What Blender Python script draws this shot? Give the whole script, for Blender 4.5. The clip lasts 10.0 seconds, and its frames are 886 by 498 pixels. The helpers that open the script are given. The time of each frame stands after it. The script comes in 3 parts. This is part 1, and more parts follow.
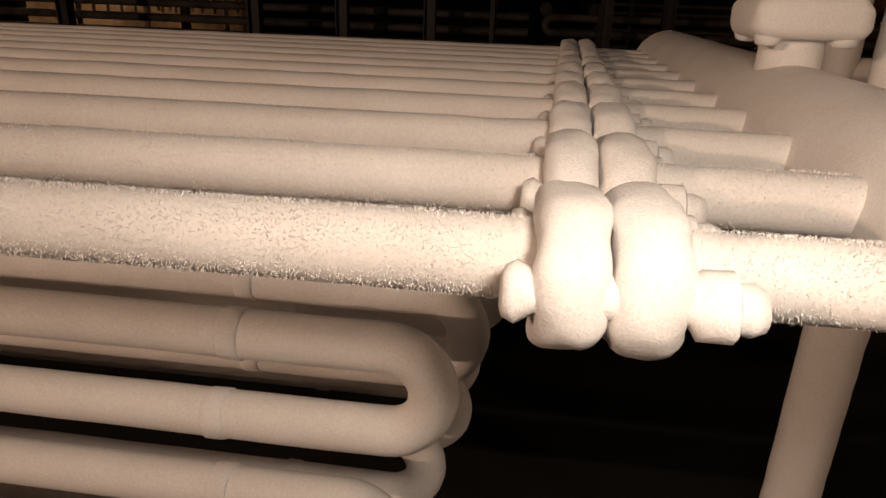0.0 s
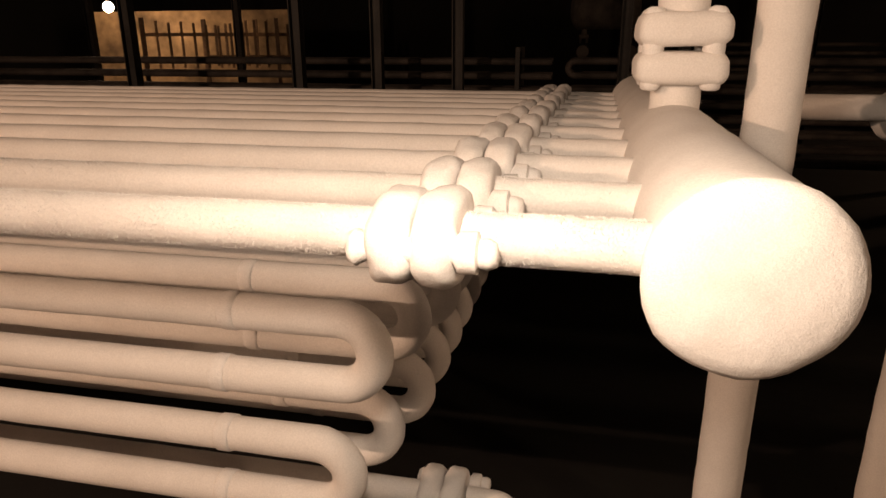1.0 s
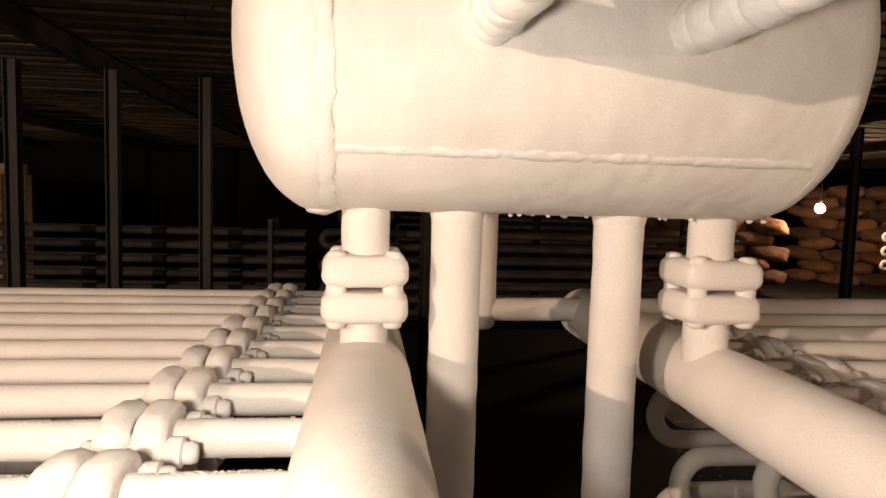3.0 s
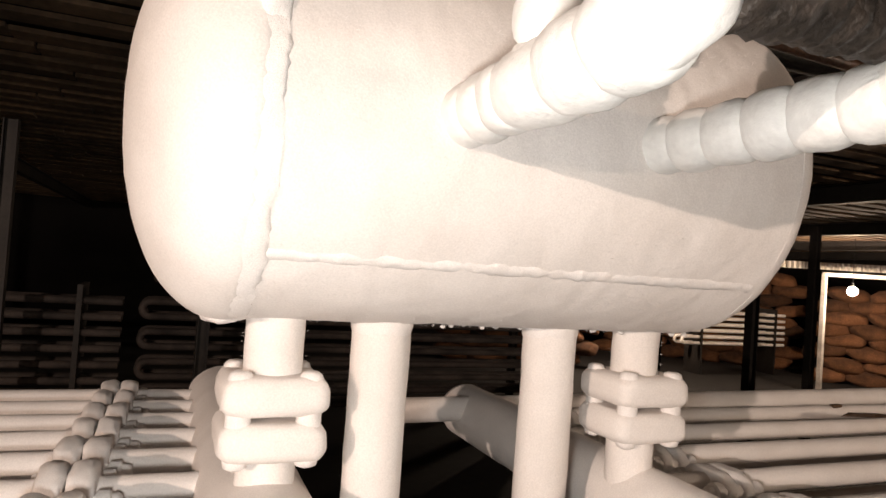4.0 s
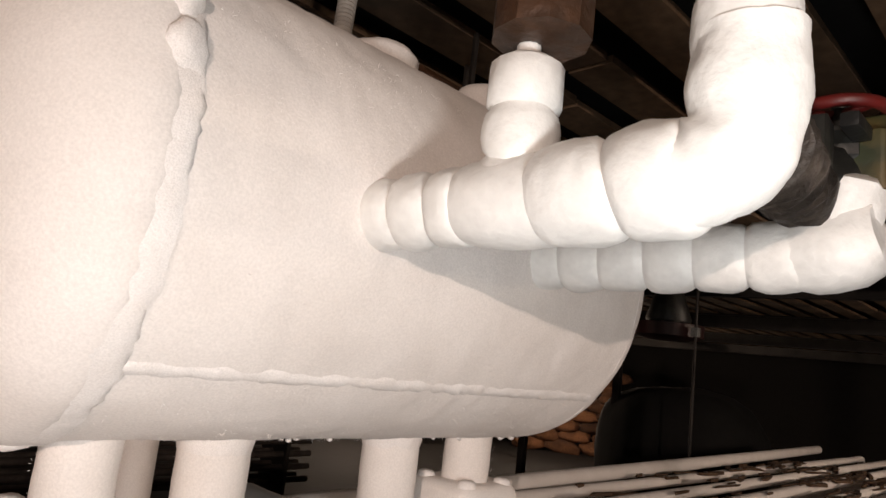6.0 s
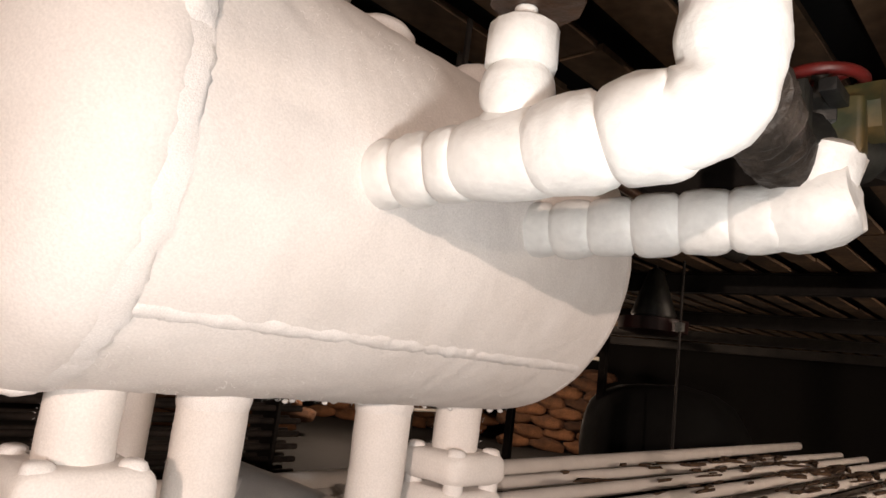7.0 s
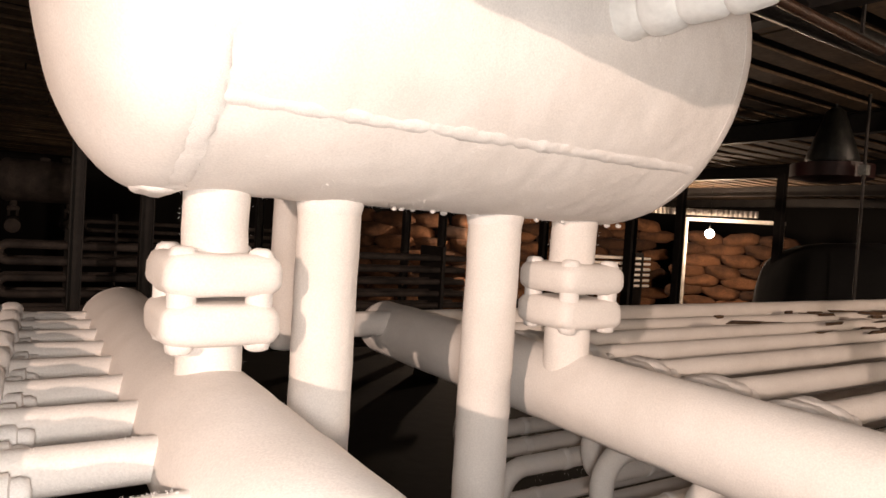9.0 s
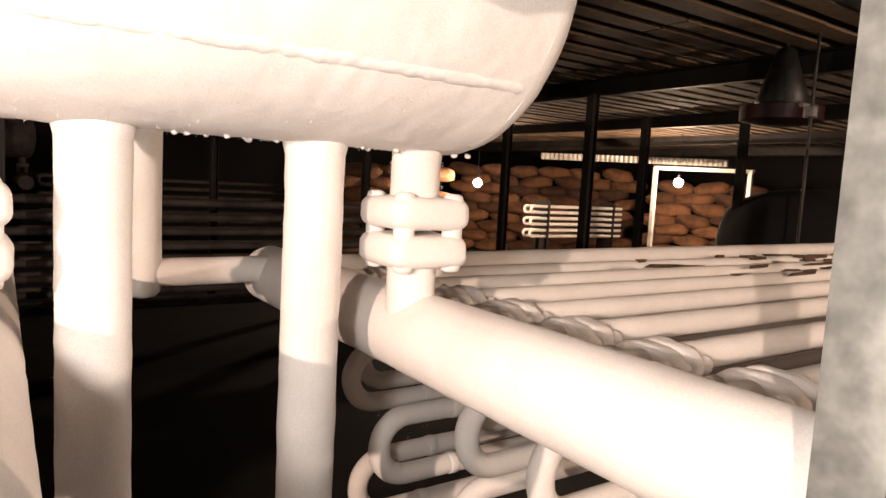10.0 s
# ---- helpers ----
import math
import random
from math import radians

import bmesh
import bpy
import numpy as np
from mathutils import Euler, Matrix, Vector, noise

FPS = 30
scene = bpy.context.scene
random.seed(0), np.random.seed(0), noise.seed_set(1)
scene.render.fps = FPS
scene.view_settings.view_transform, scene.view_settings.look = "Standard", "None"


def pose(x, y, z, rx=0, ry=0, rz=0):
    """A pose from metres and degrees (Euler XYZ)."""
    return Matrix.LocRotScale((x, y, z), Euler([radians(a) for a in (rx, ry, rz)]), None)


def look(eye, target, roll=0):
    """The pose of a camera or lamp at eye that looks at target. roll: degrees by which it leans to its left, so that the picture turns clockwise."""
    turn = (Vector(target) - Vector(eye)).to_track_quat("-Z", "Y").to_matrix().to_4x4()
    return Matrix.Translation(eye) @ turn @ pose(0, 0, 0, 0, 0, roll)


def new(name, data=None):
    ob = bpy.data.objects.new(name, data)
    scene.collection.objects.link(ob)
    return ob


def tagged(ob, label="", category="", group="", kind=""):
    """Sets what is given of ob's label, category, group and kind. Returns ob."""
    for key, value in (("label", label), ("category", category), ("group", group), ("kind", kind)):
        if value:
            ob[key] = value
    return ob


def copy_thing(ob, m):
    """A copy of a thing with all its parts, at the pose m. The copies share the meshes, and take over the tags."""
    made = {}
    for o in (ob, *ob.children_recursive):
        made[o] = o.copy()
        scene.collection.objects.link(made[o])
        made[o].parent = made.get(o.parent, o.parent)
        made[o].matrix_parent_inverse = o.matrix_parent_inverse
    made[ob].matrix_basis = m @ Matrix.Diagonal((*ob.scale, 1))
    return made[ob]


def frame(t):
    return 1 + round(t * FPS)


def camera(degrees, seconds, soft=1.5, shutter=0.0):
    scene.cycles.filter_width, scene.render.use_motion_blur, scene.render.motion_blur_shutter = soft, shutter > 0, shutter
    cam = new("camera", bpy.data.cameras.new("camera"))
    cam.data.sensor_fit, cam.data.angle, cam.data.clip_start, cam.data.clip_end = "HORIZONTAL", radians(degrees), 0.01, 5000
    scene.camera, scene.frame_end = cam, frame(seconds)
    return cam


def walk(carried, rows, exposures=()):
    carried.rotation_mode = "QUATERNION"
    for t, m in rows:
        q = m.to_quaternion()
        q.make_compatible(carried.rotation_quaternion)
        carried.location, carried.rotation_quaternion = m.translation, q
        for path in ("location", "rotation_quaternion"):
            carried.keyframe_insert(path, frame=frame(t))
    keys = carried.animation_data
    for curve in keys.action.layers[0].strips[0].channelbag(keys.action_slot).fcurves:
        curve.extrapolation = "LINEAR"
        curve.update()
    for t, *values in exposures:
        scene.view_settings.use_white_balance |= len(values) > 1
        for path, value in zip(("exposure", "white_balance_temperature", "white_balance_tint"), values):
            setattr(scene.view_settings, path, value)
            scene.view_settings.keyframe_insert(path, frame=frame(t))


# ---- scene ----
cam = camera(67.6, 10.0)
PATH = [
    (0, (-0.078, 0.039, 1.495), (-0.306, 1.89, 0.772), 2.0),
    (0.5, (0.044, -0.126, 1.484), (-0.324, 1.74, 0.865), 2.2),
    (1, (0.166, -0.236, 1.537), (-0.231, 1.627, 0.927), -0.2),
    (1.5, (0.29, -0.225, 1.605), (0.02, 1.684, 1.074), 1.4),
    (2, (0.373, -0.209, 1.642), (0.232, 1.75, 1.268), 2.4),
    (2.5, (0.383, -0.206, 1.673), (0.374, 1.779, 1.43), 1.8),
    (4, (0.168, 0.083, 1.788), (0.927, 1.933, 1.84), 4.1),
    (4.5, (0.15, 0.176, 1.808), (0.984, 1.98, 2.029), 5.5),
    (5, (0.104, 0.261, 1.84), (1.138, 1.953, 2.098), 5.1),
    (5.5, (0.046, 0.305, 1.852), (1.372, 1.771, 2.158), 5.4),
    (7, (-0.003, 0.289, 1.778), (1.416, 1.662, 2.099), 7.1),
    (7.5, (-0.032, 0.31, 1.764), (1.177, 1.873, 2.071), 4.8),
    (8, (-0.051, 0.315, 1.757), (0.985, 1.997, 2.068), 2.6),
    (8.5, (-0.028, 0.303, 1.707), (1.05, 1.987, 1.77), 1.7),
    (9, (0.081, 0.189, 1.642), (1.169, 1.867, 1.581), 3.6),
    (9.5, (0.245, 0.077, 1.62), (1.336, 1.747, 1.473), 5.4),
    (10, (0.413, 0.112, 1.614), (1.54, 1.752, 1.417), 3.1),
]
EXPOSURES = [(0, -0.68, 7500, 20), (0.5, -0.4, 8500, 24), (0.7, -0.25, 8500, 24), (1, -0.1, 8300, 23), (2, 0.25, 8000, 22), (2.7, 0.58, 7500, 17), (4, 0.82, 6200, 13), (5, 0.34, 6000, 13), (5.5, 0.3, 6000, 13), (7, 0.58, 6150, 14), (8, 0.55, 6100, 13), (8.5, 0.58, 6200, 15), (9, 1.0, 6450, 16), (9.5, 1.3, 6550, 17), (10, 1.56, 6550, 17)]
walk(cam, [(t, look(eye, target, roll)) for t, eye, target, roll in PATH], EXPOSURES)

# ---- light ----
world = bpy.data.worlds.new("world")
scene.world = world
world.use_nodes = True
world.node_tree.nodes["Background"].inputs[0].default_value = (0.55, 0.6, 0.75, 1)
world.node_tree.nodes["Background"].inputs[1].default_value = 0.0004


def lamp(name, kind, at, watts, colour, size=0.05):
    data = bpy.data.lights.new(name, kind)
    data.energy, data.color, data.shadow_soft_size = watts, colour, size
    ob = new(name, data)
    ob.location = at
    return ob


# the work lamp that stands beside the coils, the torch near the lens, the lit bulbs about the hall
lamp("work_lamp_light", "POINT", (-3.95, -2.65, 2.44), 490, (1.0, 0.76, 0.585), 0.03)
lamp("torch_light", "POINT", (0.06, 0.09, 1.62), 22, (1.0, 0.94, 0.83), 0.06)
lamp("bulb_light", "POINT", (5.7, -2.2, 2.2), 100, (1.0, 0.74, 0.52), 0.05)
lamp("bulb_light", "POINT", (10.86, 7.80, 1.86), 30, (1.0, 0.60, 0.30), 0.05)
lamp("bulb_light", "POINT", (8.26, 10.46, 1.66), 28, (1.0, 0.60, 0.30), 0.05)
lamp("bulb_light", "POINT", (-7.2, 9.4, 2.0), 4.5, (1.0, 0.60, 0.30), 0.05)


# ---- materials ----
def material(name, base, rough=0.8, metal=0.0, grain=60.0, amount=0.12, bump=0.3, depth=0.002, coarse=4.0, second=None, random_shift=0.0):
    m = bpy.data.materials.new(name)
    m.use_nodes = True
    nt = m.node_tree
    n, l = nt.nodes, nt.links
    b = n["Principled BSDF"]
    b.inputs["Roughness"].default_value, b.inputs["Metallic"].default_value = rough, metal
    co = n.new("ShaderNodeTexCoord")
    fine, broad = n.new("ShaderNodeTexNoise"), n.new("ShaderNodeTexNoise")
    fine.inputs["Scale"].default_value, fine.inputs["Detail"].default_value = grain, 6
    broad.inputs["Scale"].default_value, broad.inputs["Detail"].default_value = coarse, 4
    l.new(co.outputs["Object"], fine.inputs["Vector"])
    l.new(co.outputs["Object"], broad.inputs["Vector"])
    ramp = n.new("ShaderNodeValToRGB")
    other = second or tuple(c * (1 - 2.2 * amount) for c in base)
    ramp.color_ramp.elements[0].color, ramp.color_ramp.elements[1].color = (*other, 1), (*base, 1)
    ramp.color_ramp.elements[0].position, ramp.color_ramp.elements[1].position = 0.3, 0.62
    l.new(broad.outputs[0], ramp.inputs[0])
    mix = n.new("ShaderNodeMix")
    mix.data_type, mix.blend_type = "RGBA", "MULTIPLY"
    mix.inputs[0].default_value = 1.0
    shade = n.new("ShaderNodeMapRange")
    shade.inputs[1].default_value, shade.inputs[2].default_value = 0.3, 0.7
    shade.inputs[3].default_value, shade.inputs[4].default_value = 1 - amount, 1 + amount * 0.4
    l.new(fine.outputs[0], shade.inputs[0])
    l.new(ramp.outputs[0], mix.inputs[6])
    l.new(shade.outputs[0], mix.inputs[7])
    last = mix.outputs[2]
    if random_shift:
        info, hue = n.new("ShaderNodeObjectInfo"), n.new("ShaderNodeHueSaturation")
        span = n.new("ShaderNodeMapRange")
        span.inputs[3].default_value, span.inputs[4].default_value = 1 - random_shift, 1 + random_shift
        l.new(info.outputs["Random"], span.inputs[0])
        l.new(span.outputs[0], hue.inputs["Value"])
        l.new(last, hue.inputs["Color"])
        last = hue.outputs[0]
    l.new(last, b.inputs["Base Color"])
    bp = n.new("ShaderNodeBump")
    bp.inputs["Strength"].default_value, bp.inputs["Distance"].default_value = bump, depth
    mid, both = n.new("ShaderNodeTexNoise"), n.new("ShaderNodeMath")
    mid.inputs["Scale"].default_value, mid.inputs["Detail"].default_value = grain * 0.14, 3
    l.new(co.outputs["Object"], mid.inputs["Vector"])
    both.operation, both.inputs[1].default_value = "MULTIPLY_ADD", 1.6
    l.new(mid.outputs[0], both.inputs[0])
    l.new(fine.outputs[0], both.inputs[2])
    l.new(both.outputs[0], bp.inputs["Height"])
    l.new(bp.outputs[0], b.inputs["Normal"])
    return m


FROST = material("frost", (0.86, 0.82, 0.79), 0.9, 0, 300, 0.09, 0.30, 0.0018, 7.0, (0.79, 0.745, 0.71))
RIME = material("rime", (0.88, 0.85, 0.83), 0.9, 0, 480, 0.12, 0.42, 0.0022, 16.0, (0.80, 0.76, 0.73))
WRAP = material("iced_wrap", (0.87, 0.87, 0.85), 0.45, 0, 70, 0.07, 0.5, 0.004, 9.0, (0.80, 0.80, 0.78))
WOOD = material("slat_wood", (0.22, 0.125, 0.065), 0.8, 0, 25, 0.3, 0.4, 0.004, 2.0, (0.08, 0.05, 0.03), 0.3)
BOARD = material("ceiling_board", (0.19, 0.12, 0.066), 0.8, 0, 25, 0.3, 0.4, 0.004, 2.0, (0.055, 0.035, 0.02))
STEEL = material("dark_steel", (0.03, 0.025, 0.022), 0.6, 0.3, 30, 0.3, 0.3, 0.002, 3.0)
GALV = material("galvanised_steel", (0.27, 0.275, 0.26), 0.55, 0.4, 40, 0.3, 0.3, 0.002, 10.0, (0.14, 0.145, 0.14))
RUST = material("rusty_iron", (0.075, 0.034, 0.016), 0.45, 0.2, 60, 0.35, 0.7, 0.004, 14.0, (0.05, 0.03, 0.02))
GRIME = material("grimy_iron", (0.045, 0.034, 0.026), 0.6, 0.1, 90, 0.5, 1.0, 0.006, 22.0, (0.012, 0.010, 0.008))
BLACK = material("black_iron", (0.012, 0.012, 0.012), 0.45, 0.2, 60, 0.3, 0.5, 0.003, 12.0, (0.03, 0.03, 0.025))
GREEN = material("flaking_green_paint", (0.026, 0.034, 0.012), 0.55, 0.1, 35, 0.4, 0.6, 0.003, 22.0, (0.10, 0.065, 0.02))
RED = material("red_paint", (0.13, 0.010, 0.008), 0.45, 0, 40, 0.2, 0.3, 0.002, 10.0)
JUTE = material("jute_sacking", (0.17, 0.075, 0.032), 0.95, 0, 60, 0.4, 0.8, 0.01, 3.0, (0.05, 0.023, 0.011), 0.6)
DARK = material("dark_tarpaulin", (0.005, 0.0045, 0.0045), 0.9, 0, 12, 0.3, 0.5, 0.01, 2.0)
BARK = material("brown_crust", (0.13, 0.075, 0.04), 0.9, 0, 50, 0.4, 0.9, 0.006, 12.0, (0.05, 0.03, 0.018))
# near-black, so the unlit hall's darkness sits in the wall colour
PLASTER = material("unlit_plaster", (0.006, 0.0046, 0.0038), 0.95, 0, 10, 0.3, 0.4, 0.01, 0.8, (0.004, 0.003, 0.0025))
# darkness of the hall put into the colour, for floor and overhead slab
CONCRETE = material("unlit_concrete", (0.009, 0.0075, 0.007), 0.85, 0, 8, 0.3, 0.4, 0.01, 0.7)
MAROON = material("dull_red_enamel", (0.028, 0.006, 0.005), 0.5, 0, 20, 0.2, 0.3, 0.002, 6.0)
# darkened copy of the frost: far-off dimness put into the colour
DIM_FROST = material("unlit_frost", (0.062, 0.048, 0.041), 0.8, 0, 60, 0.25, 0.5, 0.003, 5.0, (0.018, 0.014, 0.012))
WHITE = material("grey_painted_steel", (0.5, 0.47, 0.43), 0.6, 0, 20, 0.2, 0.3, 0.002, 4.0)
GLOW = bpy.data.materials.new("bulb_glow")
GLOW.use_nodes = True
GLOW.node_tree.nodes["Principled BSDF"].inputs["Emission Color"].default_value = (1, 0.8, 0.6, 1)
GLOW.node_tree.nodes["Principled BSDF"].inputs["Emission Strength"].default_value = 150


# ---- building blocks ----
def bulge(co, amount, scale):
    return amount * (noise.noise(co * scale) + 0.5 * noise.noise(co * scale * 2.7))


def roughen(bm, amount, scale):
    """Uneven frost: every vertex moves along its normal."""
    bm.normal_update()
    for v in bm.verts:
        v.co += v.normal * bulge(v.co, amount, scale)
    return bm


def rings_mesh(rings, bm=None):
    """A closed skin over rings of equal length, capped at both ends."""
    bm = bm or bmesh.new()
    made = [[bm.verts.new(p) for p in ring] for ring in rings]
    n = len(rings[0])
    for a, b in zip(made, made[1:]):
        for i in range(n):
            bm.faces.new((a[i], a[(i + 1) % n], b[(i + 1) % n], b[i]))
    bm.faces.new(list(reversed(made[0])))
    bm.faces.new(made[-1])
    return bm


def tube(path, radius, n=16, bm=None):
    """A round bar along a path; radius is one number or one for each point."""
    path = [Vector(p) for p in path]
    radii = radius if isinstance(radius, (list, tuple)) else [radius] * len(path)
    first = (path[1] - path[0]).normalized()
    side = first.orthogonal().normalized()
    rings = []
    for i, p in enumerate(path):
        a, b = path[max(i - 1, 0)], path[min(i + 1, len(path) - 1)]
        d = (b - a).normalized()
        side = (side - d * side.dot(d)).normalized()
        up = d.cross(side)
        rings.append([p + radii[i] * (math.cos(2 * math.pi * k / n) * side + math.sin(2 * math.pi * k / n) * up) for k in range(n)])
    return rings_mesh(rings, bm)


def line(a, b, step):
    a, b = Vector(a), Vector(b)
    n = max(1, int((b - a).length / step))
    return [a.lerp(b, i / n) for i in range(n + 1)]


def filleted(points, r, step=0.05, turns=8):
    """A path through points with its corners rounded to the radius r."""
    pts = [Vector(p) for p in points]
    out, last = [], pts[0]
    for a, b, c in zip(pts, pts[1:], pts[2:]):
        u, v = (a - b).normalized(), (c - b).normalized()
        half = u.angle(v) / 2
        cut = r / math.tan(half)
        s, e = b + u * cut, b + v * cut
        mid = b + (u + v).normalized() * (r / math.sin(half))
        out += line(last, s, step)[:-1]
        for i in range(turns):
            p, q = s - mid, e - mid
            w = p.angle(q)
            out.append(mid + (p * math.sin((1 - i / turns) * w) + q * math.sin(i / turns * w)) / math.sin(w))
        last = e
    return out + line(last, pts[-1], step)


def finish(bm, smooth=True):
    bmesh.ops.recalc_face_normals(bm, faces=bm.faces)
    me = bpy.data.meshes.new("mesh")
    bm.to_mesh(me)
    bm.free()
    if smooth:
        me.shade_smooth()
        me.set_sharp_from_angle(angle=radians(58))
    return me


def thing(name, at=(0, 0, 0), label="", category="", group="", kind=""):
    ob = new(name)
    ob.location = at
    ob.empty_display_size = 0.05
    return tagged(ob, label, category, group, kind)


def part(name, bm, mat, parent, label="", smooth=True):
    """Links a bmesh (in world places) or a shared mesh as one part."""
    me = finish(bm, smooth) if isinstance(bm, bmesh.types.BMesh) else bm
    if not me.materials:
        me.materials.append(mat)
    ob = new(name, me)
    if parent:
        ob.parent = parent
        if parent.parent is None:
            ob.matrix_parent_inverse = Matrix.Translation(-parent.location)
    return tagged(ob, label)


def solo(name, bm, mat, label, category, group="", kind="", smooth=True):
    me = finish(bm, smooth)
    me.materials.append(mat)
    return tagged(new(name, me), label, category, group, kind)


def box(x0, x1, y0, y1, z0, z1, bevel=0.0, bm=None):
    bm = bm or bmesh.new()
    made = bmesh.ops.create_cube(bm, size=1)["verts"]
    for v in made:
        v.co = Vector(((x0 + x1) / 2 + v.co.x * (x1 - x0), (y0 + y1) / 2 + v.co.y * (y1 - y0), (z0 + z1) / 2 + v.co.z * (z1 - z0)))
    if bevel:
        edges = list({e for v in made for e in v.link_edges})
        bmesh.ops.bevel(bm, geom=edges, offset=bevel, segments=2, affect="EDGES", profile=0.7)
    return bm


def pillow(axis, centre, half, ra, rb, power, rim, n=40, wobble=0.003):
    """A thick rounded plate, its face a super-ellipse; axis 'x' or 'z'; half its thickness; ra, rb its half sizes; rim the rounding."""
    c = Vector(centre)
    rings = []
    prof = [(-1.0, 0.25), (-1.0, 0.62)]
    steps = 6
    for i in range(steps + 1):
        a = math.pi / 2 * i / steps
        prof.append((-1 + rim / half * (1 - math.cos(a)), 1 - rim / ra * (1 - math.sin(a))))
    prof += [(-t, s) for t, s in reversed(prof)]
    for t, s in prof:
        ring = []
        for k in range(n):
            a = 2 * math.pi * k / n
            ca, sa = math.cos(a), math.sin(a)
            u = math.copysign(abs(ca) ** (2 / power), ca) * ra * s
            v = math.copysign(abs(sa) ** (2 / power), sa) * rb * s
            ring.append(c + (Vector((t * half, u, v)) if axis == "x" else Vector((u, v, t * half))))
        rings.append(ring)
    bm = rings_mesh(rings)
    bmesh.ops.recalc_face_normals(bm, faces=bm.faces)
    return roughen(bm, wobble, 28)


def bar(a, b, r, n=12, round_end=0.35):
    """A short round bar with softened ends."""
    a, b = Vector(a), Vector(b)
    d = b - a
    e = min(0.4, r * round_end / d.length)
    return tube([a, a + d * e * 0.3, a + d * e, b - d * e, b - d * e * 0.3, b], [r * 0.55, r * 0.86, r, r, r * 0.86, r * 0.55], n)


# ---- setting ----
solo("floor", box(-12, 17, -5, 18, -0.2, 0.0), CONCRETE, "concrete floor of the cold store, unlit darkness in its colour", "floor", kind="structure", smooth=False)
solo("wall_north", box(-12, 17, 18, 18.25, 0, 2.9), PLASTER, "plaster wall, near-black colour standing in for the unlit hall", "wall", kind="structure", smooth=False)
solo("wall_south", box(-12, 17, -5.25, -5, 0, 2.9), PLASTER, "plaster wall, near-black colour standing in for the unlit hall", "wall", kind="structure", smooth=False)
solo("wall_west", box(-12.25, -12, -5.25, 18.25, 0, 2.9), PLASTER, "plaster wall, near-black colour standing in for the unlit hall", "wall", kind="structure", smooth=False)
solo("wall_east", box(17, 17.25, -5.25, 18.25, 0, 2.9), PLASTER, "plaster wall, near-black colour standing in for the unlit hall", "wall", kind="structure", smooth=False)

bm = bmesh.new()
for i in range(84):
    y = -4.9 + 0.27 * i
    x = -12.0
    while x < 17:
        w = random.uniform(2.2, 3.4)
        dz, dw = random.uniform(-0.006, 0.006), random.uniform(-0.012, 0.012)
        box(x, min(x + w - 0.012, 17), y + dw, y + 0.155 + dw, 2.76 + dz, 2.785 + dz, bm=bm)
        x += w
# slab added over the boards, near-black so the gaps read as shade
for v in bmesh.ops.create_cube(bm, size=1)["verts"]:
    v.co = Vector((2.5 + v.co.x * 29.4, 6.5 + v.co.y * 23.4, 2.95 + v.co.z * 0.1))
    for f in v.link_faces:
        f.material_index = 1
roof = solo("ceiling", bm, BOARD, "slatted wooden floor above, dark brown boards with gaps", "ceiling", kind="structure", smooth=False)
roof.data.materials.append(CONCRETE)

beam_group = "steel beams under the slatted boards"
for x in (-7.5, -4.6, -1.7, 2.7, 5.6, 8.5, 11.4, 14.3):
    bm = bmesh.new()
    box(x - 0.05, x + 0.05, -5, 18, 2.745, 2.758, bm=bm)
    box(x - 0.006, x + 0.006, -5, 18, 2.60, 2.745, bm=bm)
    box(x - 0.05, x + 0.05, -5, 18, 2.588, 2.60, bm=bm)
    solo("ceiling_beam", bm, STEEL, "dark steel I-beam carrying the slatted floor", "beam", beam_group, smooth=False)


def post(x, y, w=0.09, mat=STEEL, label="dark steel channel post on the concrete floor", top=2.59):
    ob = thing("steel_post", (x, y, 0), label, "post", "posts of the hall")
    part("web", box(x - w / 2 + 0.008, x + w / 2 - 0.008, y - 0.006, y + 0.006, 0.012, top), mat, ob, smooth=False)
    part("flange", box(x - w / 2, x - w / 2 + 0.008, y - w / 2, y + w / 2, 0.012, top), mat, ob, smooth=False)
    part("flange", box(x + w / 2 - 0.008, x + w / 2, y - w / 2, y + w / 2, 0.012, top), mat, ob, smooth=False)
    part("base_plate", box(x - w, x + w, y - w, y + w, 0.0, 0.012, 0.003), mat, ob, smooth=False)
    return ob


for x, y in ((5.42, 4.88), (5.8, 6.65), (7.35, 5.77), (4.56, 8.05), (5.0, 7.82), (2.76, 8.75), (8.02, 4.83), (-2.17, 5.05), (-1.57, 5.3), (-0.91, 5.45), (-3.6, 4.9), (0.9, 5.5), (-4.6, 8.6), (-6.6, 8.2), (0.45, 5.6)):
    post(x, y)

# ---- the surge drum ----
DY, DZ, DR = 1.28, 2.015, 0.340
X0, X1 = 0.255, 1.212
drum = thing("surge_drum", (0.77, DY, 1.675), "large horizontal refrigerant drum covered all over in white frost", "tank")


def drum_ring(x, r, n=144):
    return [Vector((x, DY + r * math.cos(2 * math.pi * k / n), DZ + r * math.sin(2 * math.pi * k / n))) for k in range(n)]


